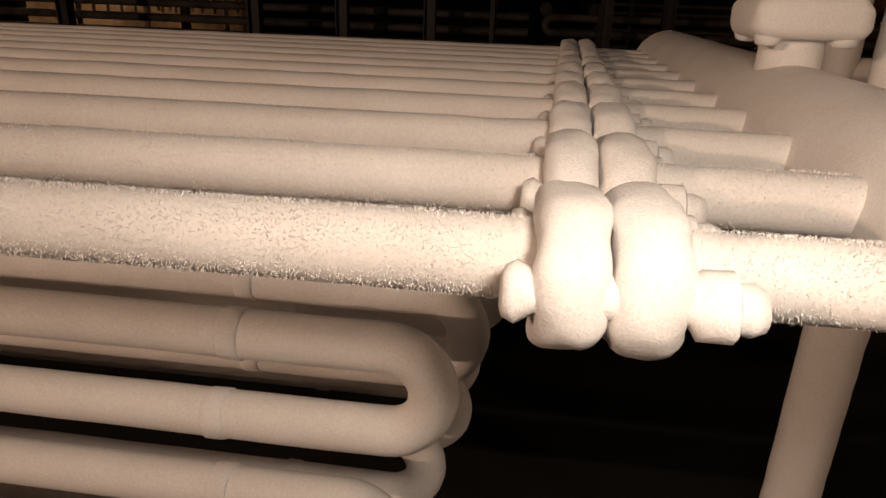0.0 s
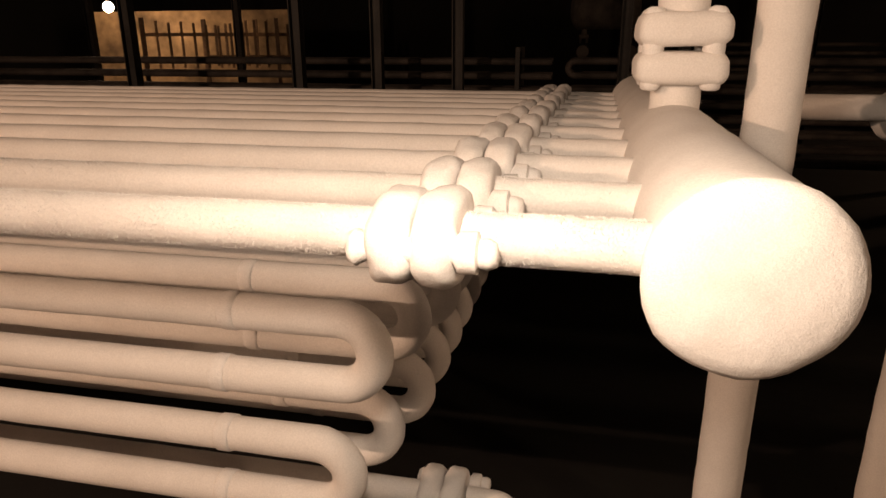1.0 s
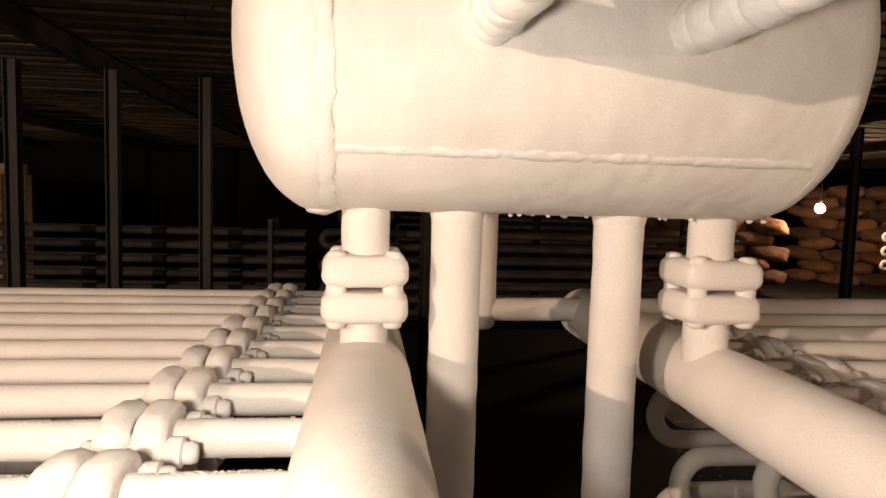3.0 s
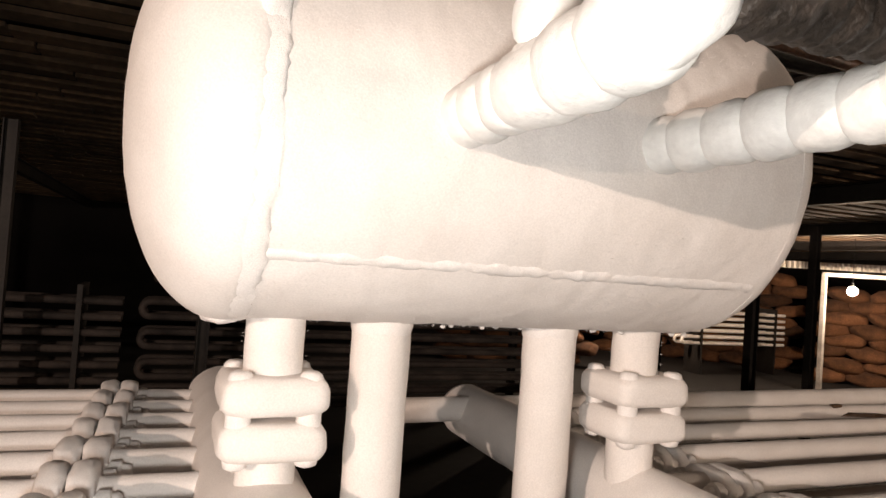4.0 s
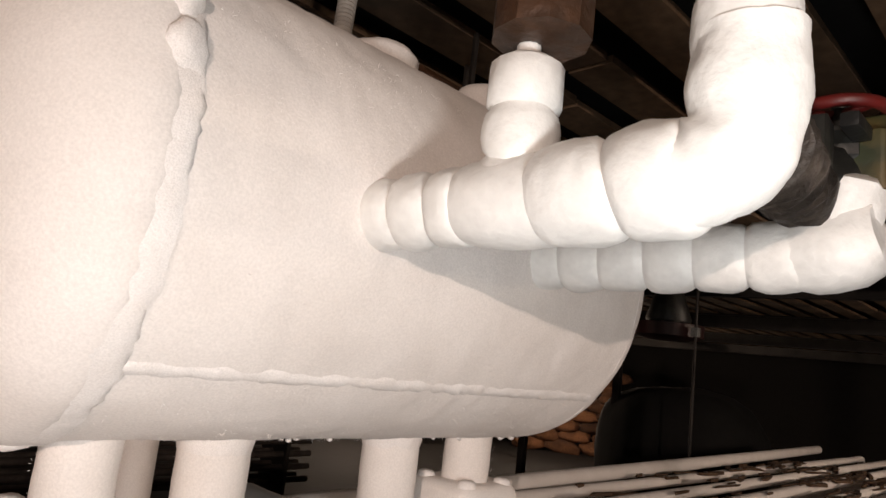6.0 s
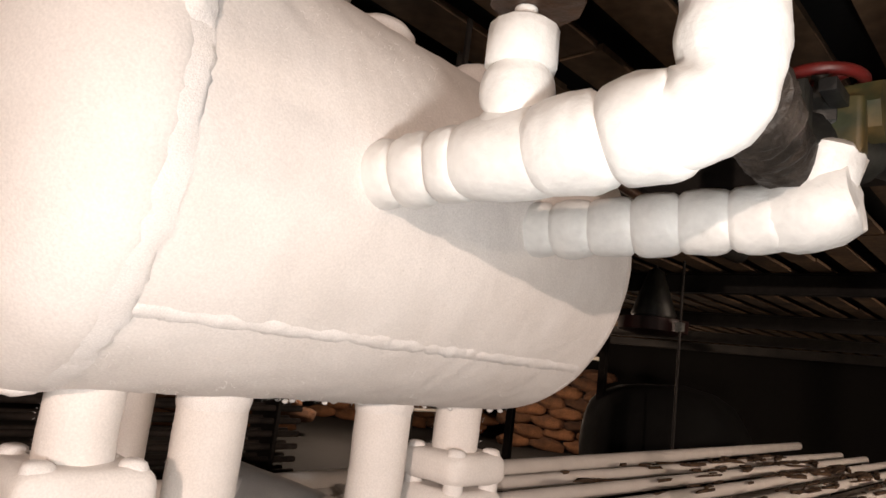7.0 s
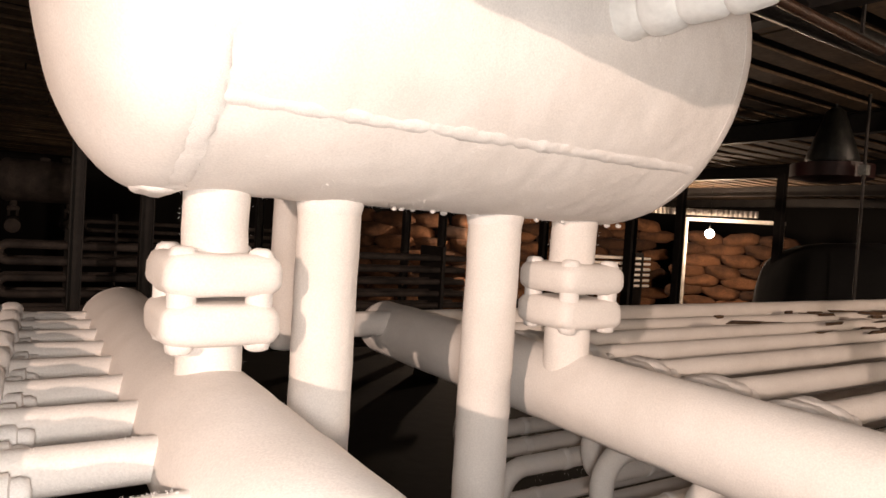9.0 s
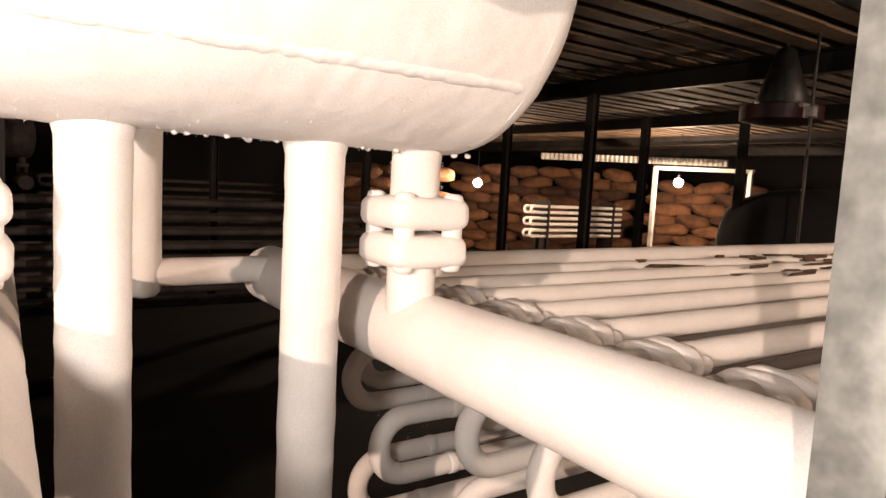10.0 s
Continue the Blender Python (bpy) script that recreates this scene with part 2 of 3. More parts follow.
bm = rings_mesh([drum_ring(X0 + (X1 - X0) * i / 110, DR) for i in range(111)])
part("shell", roughen(roughen(bm, 0.0022, 14), 0.0009, 38), FROST, drum)
for x, s in ((X0, -1), (X1, 1)):
    rings = [drum_ring(X0 + 0.016, DR * 0.99), drum_ring(X0 + 0.012, DR * 1.008)] if s < 0 else []
    for i in range(19):
        a = math.pi / 2 * i / 18
        rings.append(drum_ring(x + s * (0.174 if s < 0 else 0.124) * math.sin(a) - s * 0.001, max(DR * (1.016 if s < 0 else 1.001) * math.cos(a) ** 0.92, 0.004)))
    part("dished_head", roughen(rings_mesh(rings), 0.002, 12), FROST, drum, "dished frosted end of the drum")
    if s < 0:
        rings = []
        for k in range(240):
            a = 2 * math.pi * k / 240
            p = Vector((math.cos(a), math.sin(a), 0)) * 9
            wide = 0.027 + 0.007 * noise.noise(p) + 0.005 * noise.noise(p * 3.1)
            high = 0.0040 + 0.0026 * noise.noise(p * 1.9 + Vector((3, 0, 0)))
            mid = x + 0.010 + 0.003 * noise.noise(p * 0.7)
            ring = []
            for q, h in ((-1.0, -0.012), (-0.97, -0.0005), (-0.6, 0.35), (-0.15, 0.8), (0.3, 1.0), (0.65, 0.75), (0.9, 0.2), (1.0, -0.012)):
                rr = DR + 0.0012 + (h * high if h > 0 else h) + (0.0022 * noise.noise(Vector((p.x * 7, p.y * 7, q * 4))) if h > 0 else 0)
                ring.append(Vector((mid + q * wide, DY + rr * math.cos(a), DZ + rr * math.sin(a))))
            rings.append(ring)
        bm = bmesh.new()
        made = [[bm.verts.new(p) for p in ring] for ring in rings]
        for k in range(240):
            for q in range(8):
                bm.faces.new((made[k][q], made[k][(q + 1) % 8], made[(k + 1) % 240][(q + 1) % 8], made[(k + 1) % 240][q]))
        part("girth_weld", bm, RIME, drum, "raised crusty frosted weld bead")
# the drip of ice under the near weld, the lump high on it and drips along the belly
for name, at, size in (("ice_drip", (X0 + 0.002, DY - 0.005, DZ - DR + 0.003), (0.034, 0.06, 0.014)), ("ice_lump", (X0 + 0.012, DY - DR * math.cos(0.27), DZ + DR * math.sin(0.27)), (0.023, 0.012, 0.045)), ("ice_lump", (X0 + 0.012, DY - DR * math.cos(0.47), DZ + DR * math.sin(0.47)), (0.021, 0.015, 0.030)), ("ice_lump", (X0 + 0.010, DY - DR * math.cos(0.66), DZ + DR * math.sin(0.66)), (0.019, 0.016, 0.032))):
    bm = bmesh.new()
    bmesh.ops.create_icosphere(bm, subdivisions=3, radius=1)
    for v in bm.verts:
        v.co = Vector((v.co.x * size[0] + at[0], v.co.y * size[1] + at[1], v.co.z * size[2] + at[2]))
    part(name, roughen(bm, 0.006, 30), RIME, drum, "rounded lump of ice")
for i in range(22):
    x = 0.66 + 0.58 * i / 21 + random.uniform(-0.01, 0.01)
    if min(abs(x - c) for c in (0.918, 1.141)) < 0.07:
        continue
    bm = bmesh.new()
    bmesh.ops.create_icosphere(bm, subdivisions=2, radius=1)
    s = random.uniform(0.3, 0.75)
    y = DY + random.uniform(-0.03, 0.01)
    for v in bm.verts:
        v.co = Vector((v.co.x * 0.013 * s + x, v.co.y * 0.013 * s + y, v.co.z * 0.009 * s + DZ - DR - 0.001))
    part("ice_drip", roughen(bm, 0.003, 60), RIME, drum)
# long weld low on the front
a = math.radians(222)
seam = [Vector((x, DY + (DR - 0.0155) * math.cos(a), DZ + (DR - 0.0155) * math.sin(a))) for x in np.linspace(X0 + 0.01, X1 - 0.02, 200)]
part("seam_weld", roughen(tube(seam, [0.0185 + 0.002 * noise.noise(Vector((i * 0.15, 2, 2))) for i in range(200)], 20), 0.0016, 70), RIME, drum, "ragged frosty weld running along the drum")
# capped stubs on the top
for x, y, r, h in ((0.76, 1.28, 0.075, 0.055), (1.06, 1.28, 0.062, 0.085)):
    z = DZ + DR
    part("top_stub", roughen(tube([(x, y, z - 0.03), (x, y, z + h - 0.02), (x, y, z + h - 0.006), (x, y, z + h)], [r, r, r * 0.85, r * 0.4], 24), 0.003, 20), FROST, drum, "short capped stub under frost")


def leg_joint(x, y, owner_top, owner_low, z_top, gap, z_low, r=0.051):
    """A vertical leg broken by a pair of square bolted flanges."""
    up = part("leg", roughen(tube(line((x, y, gap + 0.02), (x, y, z_top + 0.03), 0.02), r, 28), 0.002, 25), FROST, owner_top)
    lo = part("neck", roughen(tube(line((x, y, z_low - 0.06), (x, y, gap - 0.02), 0.02), r, 28), 0.002, 25), FROST, owner_low)
    part("flange", pillow("z", (x, y, gap + 0.038), 0.033, 0.090, 0.090, 7.0, 0.024), FROST, up, "thick square flange rounded by frost")
    part("flange", pillow("z", (x, y, gap - 0.038), 0.033, 0.090, 0.090, 7.0, 0.024), FROST, lo, "thick square flange rounded by frost")
    for sx in (-1, 1):
        for sy in (-1, 1):
            px, py = x + sx * 0.058, y + sy * 0.058
            part("bolt", roughen(bar((px, py, gap - 0.081), (px, py, gap + 0.080), 0.021, 14, 0.6), 0.002, 40), RIME, up, "frosted flange bolt")


# ---- headers ----
HR = 0.105


def left_x(y):
    return 0.341 + 0.009 * (y - 0.435)


ROWS = (0.505, 0.715, 0.925, 1.128, 1.318, 1.500, 1.678, 1.850, 2.015, 2.175, 2.330)


header_l = thing("suction_header", (left_x(1.27), 1.27, 1.21), "thick horizontal header pipe under white frost, capped end", "pipe", "headers of the coils")
path = line((left_x(0.455), 0.455, 1.297), (left_x(2.42), 2.42, 1.297), 0.05)
part("barrel", roughen(tube(path, HR, 40), 0.002, 16), FROST, header_l)
cap = [(left_x(0.46), 0.46, 1.297), (left_x(0.44), 0.446, 1.297), (left_x(0.44), 0.437, 1.297), (left_x(0.43), 0.431, 1.297), (left_x(0.43), 0.428, 1.297), (left_x(0.43), 0.427, 1.297)]
part("end_cap", roughen(tube(cap, [HR + 0.003, HR + 0.004, HR * 0.96, HR * 0.8, HR * 0.45, 0.006], 40), 0.0022, 22), RIME, header_l, "flat round end cap crusted with frost")
part("end_cap", roughen(tube([(left_x(2.4), 2.41, 1.297), (left_x(2.4), 2.45, 1.297), (left_x(2.4), 2.475, 1.297), (left_x(2.4), 2.48, 1.297)], [HR, HR * 0.9, HR * 0.55, 0.01], 32), 0.002, 22), FROST, header_l)

header_r = thing("suction_header", (1.165, 1.29, 1.19), "thick horizontal header pipe under white frost, near a steel post", "pipe", "headers of the coils")
part("barrel", roughen(tube(line((1.165, 0.30, 1.292), (1.165, 2.20, 1.292), 0.05), 0.089, 40), 0.002, 16), FROST, header_r)
part("end_cap", roughen(tube([(1.165, 2.19, 1.292), (1.165, 2.23, 1.292), (1.165, 2.255, 1.292), (1.165, 2.262, 1.292)], [0.089, 0.082, 0.054, 0.01], 32), 0.002, 22), FROST, header_r)
part("end_cap", roughen(tube([(1.165, 0.31, 1.292), (1.165, 0.28, 1.292), (1.165, 0.255, 1.292), (1.165, 0.25, 1.292)], [0.089, 0.082, 0.054, 0.01], 32), 0.002, 22), FROST, header_r)

leg_joint(0.349, 1.270, drum, header_l, 1.675, 1.513, 1.407)
leg_joint(1.141, 1.285, drum, header_r, 1.675, 1.513, 1.377)

# the two straight downpipes from the belly of the drum to the floor
for x, y in ((0.547, 1.282), (0.919, 1.289)):
    ob = thing("downpipe", (x, y, 0), "vertical pipe white with frost from drum to floor", "pipe", "downpipes under the drum")
    part("barrel", roughen(tube(line((x, y, 0.0), (x, y, 1.70), 0.03), 0.0555, 28), 0.0018, 20), FROST, ob)
    part("top_weld", roughen(tube([(x, y, 1.655), (x, y, 1.672), (x, y, 1.69)], [0.056, 0.060, 0.057], 28), 0.003, 40), RIME, ob)

# pipe down behind the drum that turns along the far coil
ob = thing("liquid_pipe", (0.76, 2.06, 1.3), "frosted pipe turning from vertical to horizontal", "pipe")
part("riser", roughen(tube(line((0.755, 2.06, 2.76), (0.755, 2.06, 1.30), 0.08) + [Vector((0.755, 2.06, 1.275)), Vector((0.755, 2.06, 1.262)), Vector((0.755, 2.06, 1.256))], [0.048] * (len(line((0.755, 2.06, 2.76), (0.755, 2.06, 1.30), 0.08))) + [0.046, 0.034, 0.01], 22), 0.0015, 20), FROST, ob)
part("branch", roughen(tube(line((0.77, 2.06, 1.325), (8.0, 2.43, 1.314), 0.08), 0.040, 18), 0.0015, 20), FROST, ob)


# ---- coils ----
def oval_pair(x, y, z, coil, stub, s, ra=0.083, rb=0.056):
    """Two oval plates face to face with a bolt at each tip; s: +1 where the coil goes to +x."""
    part("flange", pillow("x", (x + s * 0.0262, y, z), 0.0250, ra, rb, 2.3, 0.020, 36, 0.0045), RIME, coil, "oval bolted flange thick with rime")
    part("flange", pillow("x", (x - s * 0.0262, y, z), 0.0250, ra, rb, 2.3, 0.020, 36, 0.0045), RIME, stub, "oval bolted flange thick with rime")
    for sy in (-1, 1):
        yy = y + sy * 0.060
        # head on one side; nut and thread end on the other, towards the header
        n = -s
        xs = (-0.072, -0.070, -0.062, -0.05, 0.05, 0.056, 0.076, 0.079, 0.088, 0.097, 0.099)
        rs = (0.010, 0.018, 0.022, 0.015, 0.015, 0.024, 0.024, 0.017, 0.018, 0.014, 0.006)
        part("bolt", roughen(tube([(x + n * q, yy, z) for q in xs], rs, 14), 0.002, 45), RIME, coil, "frosted bolt and nut")


def hairpin(tip, far, y, z_up, z_low, coil, r=0.031, collar=None):
    """Two runs joined by a return bend whose outer edge is at tip."""
    s = 1 if far > tip else -1
    h = (z_up - z_low) / 2
    cx = tip + s * (h + r)
    zc = (z_up + z_low) / 2
    path = line((far, y, z_up), (cx, y, z_up), 0.08)[:-1]
    for i in range(17):
        a = math.pi * i / 16
        path.append(Vector((cx - s * h * math.sin(a), y, zc + h * math.cos(a))))
    path += line((cx, y, z_low), (far, y, z_low), 0.08)[1:]
    ob = part("hairpin", roughen(tube(path, r, 16), 0.0013, 22), FROST, coil, "frosted return-bend pipe")
    if collar:
        for z in (z_up, z_low):
            xx = collar + random.uniform(-0.03, 0.03)
            part("weld_collar", roughen(tube([(xx - 0.016, y, z), (xx - 0.012, y, z), (xx + 0.012, y, z), (xx + 0.016, y, z)], [r, r + 0.0026, r + 0.0026, r], 16), 0.0015, 50), RIME, ob)
    return ob


# left bank
FAR_L = -5.2
for k, y in enumerate(ROWS):
    hx = left_x(y)
    fx = -0.016 + 0.040 * (y - 0.51)
    coil = thing("pipe_coil", (fx, y, 1.25), "row of frosted cooling pipes with oval flange and return bends", "cooling coil", "coil rows")
    stub = part("branch_stub", roughen(tube(line((fx + 0.03, y, 1.311), (hx, y, 1.309), 0.03), 0.031, 18), 0.0013, 30), FROST, header_l)
    part("top_run", roughen(tube(line((fx - 0.03, y, 1.311), (FAR_L, y, 1.311), 0.05), 0.031, 18), 0.0016, 26), FROST, coil)
    oval_pair(fx, y, 1.311, coil, stub, -1)
    ys = 0.78 + 0.175 * k
    if k < 10:
        tip = -0.14 + 0.16 * min(ys - 0.78, 0.36)
        hairpin(tip, FAR_L, ys, 1.062, 0.932, coil, 0.034, -0.47)
        hairpin(tip - 0.06, FAR_L, ys, 0.80, 0.67, coil, 0.034, -0.47)
    part("end_bend", roughen(tube(filleted([(FAR_L + 0.02, y, 1.311), (FAR_L - 0.1, y, 1.311), (FAR_L - 0.1, ys, 1.11), (FAR_L + 0.02, ys, 1.11)], 0.05, 0.05), 0.031, 12), 0.001, 22), FROST, coil)

# right bank
FAR_R = 8.0
# row: (y, tip, height of the bend's middle)
RIGHT_BENDS = {2: ((1.095, 1.34, 1.0), (1.15, 1.42, 0.66)), 3: ((1.36, 1.34, 1.0), (1.40, 1.36, 0.74)), 4: ((1.585, 1.53, 1.01), (1.72, 1.30, 0.84)), 5: ((1.86, 1.31, 0.66),), 6: ((1.99, 1.34, 0.97),), 7: ((2.14, 1.46, 0.985),)}
for k in range(8):
    y = 0.475 + 0.225 * k
    coil = thing("pipe_coil", (1.5, y, 1.22), "row of frosted cooling pipes with oval flange, brown crust farther on", "cooling coil", "coil rows")
    stub = part("branch_stub", roughen(tube(line((1.165, y, 1.287), (1.47, y, 1.287), 0.03), 0.031, 18), 0.0013, 30), FROST, header_r)
    part("top_run", roughen(tube(line((1.53, y, 1.287), (FAR_R, y, 1.287), 0.05), 0.031, 18), 0.0016, 26), FROST, coil)
    oval_pair(1.5, y, 1.287, coil, stub, 1, 0.080, 0.041)
    for ys, tip, zc in RIGHT_BENDS.get(k, ()):
        hairpin(tip, FAR_R, ys, zc + 0.09, zc - 0.09, coil, 0.031, tip + 0.30)
    part("end_bend", roughen(tube(filleted([(FAR_R - 0.02, y, 1.287), (FAR_R + 0.1, y, 1.287), (FAR_R + 0.1, y + 0.03, 1.10), (FAR_R - 0.02, y + 0.03, 1.10)], 0.05, 0.05), 0.031, 12), 0.001, 22), FROST, coil)

# lower connection of the second left row
low = thing("return_pipe", (0.055, 0.98, 0.0), "frosted lower pipe joined by a small oval flange", "pipe")
part("barrel", roughen(tube(line((-3.0, 0.98, 0.555), (-0.1, 0.98, 0.555), 0.06), 0.031, 16), 0.0015, 26), FROST, low)
stub = part("outlet", roughen(tube(filleted([(-0.04, 0.98, 0.555), (0.055, 0.98, 0.555), (0.055, 0.98, 0.0)], 0.04, 0.06), 0.031, 16), 0.0015, 26), FROST, low)
oval_pair(-0.095, 0.98, 0.555, low, stub, -1)


# ---- nozzles on the front of the drum ----
def wrapped(path_a, path_b, r, bands, seed):
    """A pipe swaddled in iced bands: the radius swells in each band, and the bands lie aslant."""
    rnd = random.Random(seed)
    a, b = Vector(path_a), Vector(path_b)
    d = (b - a).normalized()
    side = d.orthogonal().normalized()
    up = d.cross(side)
    swell = [rnd.uniform(-0.035, 0.045) for k in range(bands + 1)]
    slant = [rnd.uniform(0.15, 0.42) for k in range(bands + 1)]
    phase = rnd.uniform(0, 6.28)
    rings = []
    steps = bands * 10
    for i in range(steps + 1):
        t = i / steps
        u, k = (t * bands) % 1.0, min(int(t * bands), bands - 1)
        ease = min(1.0, 6 * t, 6 * (1 - t))
        rr = r * (0.86 + 0.17 * math.sin(math.pi * u) ** 0.38 + swell[k] * math.sin(math.pi * u))
        tilt = ease * r * (slant[k] * (1 - u) + slant[k + 1] * u)
        ring = []
        for q in range(32):
            w = 2 * math.pi * q / 32
            ring.append(a.lerp(b, t) + d * tilt * math.cos(w + phase) + rr * (math.cos(w) * side + math.sin(w) * up))
        rings.append(ring)
    return rings_mesh(rings)


NX, NZ = 0.546, 2.005
noz = thing("inlet_nozzle", (NX, 0.94, NZ), "iced pipe tee with wrapped bands on the drum's side", "pipe fitting")
part("neck", roughen(wrapped((NX, 0.97, NZ), (NX, 0.79, NZ), 0.045, 3, 1), 0.003, 26), WRAP, noz)
part("tee", roughen(wrapped((NX, 0.80, NZ), (NX, 0.665, NZ), 0.047, 1, 2), 0.0025, 22), WRAP, noz)
part("run", roughen(wrapped((NX, 0.69, NZ), (NX - 0.01, 0.53, NZ + 0.004), 0.052, 2, 3), 0.003, 24), WRAP, noz)
path = filleted([(NX - 0.010, 0.578, NZ + 0.002), (NX - 0.012, 0.497, NZ + 0.006), (NX - 0.014, 0.495, NZ + 0.118)], 0.046, 0.006, 16)
part("elbow", roughen(tube(path, [0.0465 + 0.0022 * math.sin(i * 0.55) for i in range(len(path))], 36), 0.0035, 26), WRAP, noz)
ja, jb = Vector((NX + 0.016, 0.492, NZ + 0.030)), Vector((0.835, 0.545, NZ + 0.066))
path = line(ja, jb, 0.008)
joint = part("bare_joint", roughen(tube(path, [0.037 + 0.004 * math.sin(i * 1.3) for i in range(len(path))], 24), 0.005, 55), GRIME, noz, "grimy dark iron where ice broke off")
riser = part("riser", roughen(wrapped((NX - 0.014, 0.498, NZ + 0.085), (NX - 0.014, 0.498, NZ + 0.74), 0.0425, 9, 4), 0.003, 22), WRAP, noz)
branch = part("branch", roughen(wrapped((NX, 0.735, NZ), (NX, 0.735, NZ + 0.10), 0.040, 2, 5), 0.002, 26), WRAP, noz)
hexa = tube([(NX, 0.735, NZ + 0.098), (NX, 0.735, NZ + 0.104), (NX, 0.735, NZ + 0.150), (NX, 0.735, NZ + 0.158)], [0.034, 0.041, 0.041, 0.029], 14)
part("plug", roughen(hexa, 0.002, 40), WRAP, branch, "iced plug nut")
part("spindle", bar((NX, 0.735, NZ + 0.15), (NX, 0.735, NZ + 0.185), 0.0135), WRAP, branch)
part("collar", tube([(NX, 0.72, NZ + 0.176), (NX, 0.72, NZ + 0.178), (NX, 0.72, NZ + 0.225), (NX, 0.72, NZ + 0.228)], [0.03, 0.055, 0.055, 0.03], 10), RUST, noz, "rusty brown iron collar", smooth=False)

BX, BZ = 0.896, 2.008
noz = thing("outlet_nozzle", (BX, 0.94, BZ), "iced banded pipe with a flared end and valve", "pipe fitting")
part("neck", roughen(wrapped((BX, 0.98, BZ), (BX, 0.55, BZ), 0.046, 6, 8), 0.003, 26), WRAP, noz)
part("flare", roughen(tube([(BX, 0.57, BZ), (BX, 0.55, BZ + 0.004), (BX, 0.53, BZ + 0.008), (BX, 0.50, BZ + 0.014), (BX, 0.475, BZ + 0.02), (BX, 0.47, BZ + 0.02)], [0.044, 0.050, 0.054, 0.053, 0.040, 0.01], 24), 0.006, 24), WRAP, noz)
part("ice_collar", roughen(tube([(BX, 0.525, BZ + 0.01), (BX, 0.515, BZ + 0.05), (BX, 0.505, BZ + 0.085), (BX, 0.504, BZ + 0.092)], [0.040, 0.044, 0.046, 0.03], 20), 0.009, 38), WRAP, noz)

VX, VY = 0.84, 0.555
valve = thing("stop_valve", (VX, VY, 2.08), "black and green iron stop valve with red handwheel", "valve")
part("body", roughen(tube(line((VX - 0.05, VY + 0.025, 2.062), (VX + 0.10, VY - 0.05, 2.072), 0.02), 0.038, 12), 0.008, 40), BLACK, valve, "grimy black valve body flecked with ice")
part("flange", roughen(box(VX - 0.085, VX - 0.052, VY - 0.03, VY + 0.05, 2.045, 2.115, 0.008), 0.003, 60), BLACK, valve)
part("flange", roughen(box(VX + 0.005, VX + 0.035, VY - 0.07, VY + 0.04, 2.045, 2.12, 0.008), 0.003, 60), GREEN, valve, "green-painted flange, paint flaking")
part("bonnet", roughen(tube([(VX + 0.03, VY - 0.015, 2.08), (VX + 0.03, VY - 0.015, 2.09), (VX + 0.03, VY - 0.015, 2.128), (VX + 0.03, VY - 0.015, 2.135)], [0.03, 0.04, 0.036, 0.02], 8), 0.004, 30), BLACK, valve, smooth=False)
part("packing_nut", tube([(VX + 0.06, VY - 0.09, 2.115), (VX + 0.06, VY - 0.085, 2.115), (VX + 0.06, VY - 0.02, 2.115), (VX + 0.06, VY - 0.015, 2.115)], [0.02, 0.042, 0.042, 0.02], 8), GREEN, valve, "flaking green and yellow packing nut", smooth=False)
part("lever", box(VX - 0.055, VX + 0.01, VY - 0.055, VY - 0.035, 2.105, 2.122, 0.003), BLACK, valve)
part("stem", tube([(VX + 0.03, VY - 0.015, 2.12), (VX + 0.03, VY - 0.015, 2.165)], 0.01, 10), BLACK, valve)
ring = [Vector((VX + 0.03 + 0.05 * math.cos(i * math.pi / 16), VY - 0.015 + 0.05 * math.sin(i * math.pi / 16), 2.152)) for i in range(33)]
wheel = part("handwheel", tube(ring, 0.008, 10), RED, valve, "worn red handwheel rim")
for i in range(3):
    a = i * 2 * math.pi / 3
    part("spoke", tube([(VX + 0.03, VY - 0.015, 2.152), (VX + 0.03 + 0.05 * math.cos(a), VY - 0.015 + 0.05 * math.sin(a), 2.152)], 0.006, 8), RED, wheel)
part("feed_pipe", tube(filleted([(VX + 0.05, VY - 0.03, 2.08), (1.5, 0.30, 2.12), (1.5, 0.30, 2.72)], 0.06, 0.06), 0.032, 14), BLACK, valve)
valve.location += Vector((0.03, -0.02, 0.035))

# dark pipework over the drum
run = thing("overhead_pipe", (0.9, 1.72, 2.60), "dark iron pipe slung under the boards above the drum", "pipe")
part("barrel", roughen(tube(line((-1.5, 1.72, 2.60), (4.0, 1.72, 2.60), 0.2), 0.06, 16), 0.002, 12), BLACK, run)
for x in (-1.2, 1.45, 3.6):
    part("hanger", box(x - 0.015, x + 0.015, 1.715, 1.725, 2.65, 2.765), STEEL, run, smooth=False)
part("red_tape", tube([(1.02, 1.72, 2.60), (1.025, 1.72, 2.60), (1.065, 1.72, 2.60), (1.07, 1.72, 2.60)], [0.058, 0.0635, 0.0635, 0.058], 16), RED, run, "band of red tape")
old = thing("rusty_pipe", (1.3, 1.55, 2.52), "thin rusty brown pipe above the drum", "pipe")
part("barrel", tube(line((1.05, 1.50, 2.53), (3.2, 1.62, 2.53), 0.2), 0.022, 12), RUST, old)
for x in (1.3, 2.9):
    part("hanger", box(x - 0.008, x + 0.008, 1.55, 1.56, 2.53, 2.765), STEEL, old, smooth=False)
hose = thing("flexible_conduit", (0.72, 1.50, 2.50), "grey ribbed conduit looping above the drum", "conduit")
path = filleted([(0.58, 1.50, 2.77), (0.62, 1.50, 2.47), (0.84, 1.55, 2.46), (0.88, 1.60, 2.77)], 0.07, 0.004, 24)
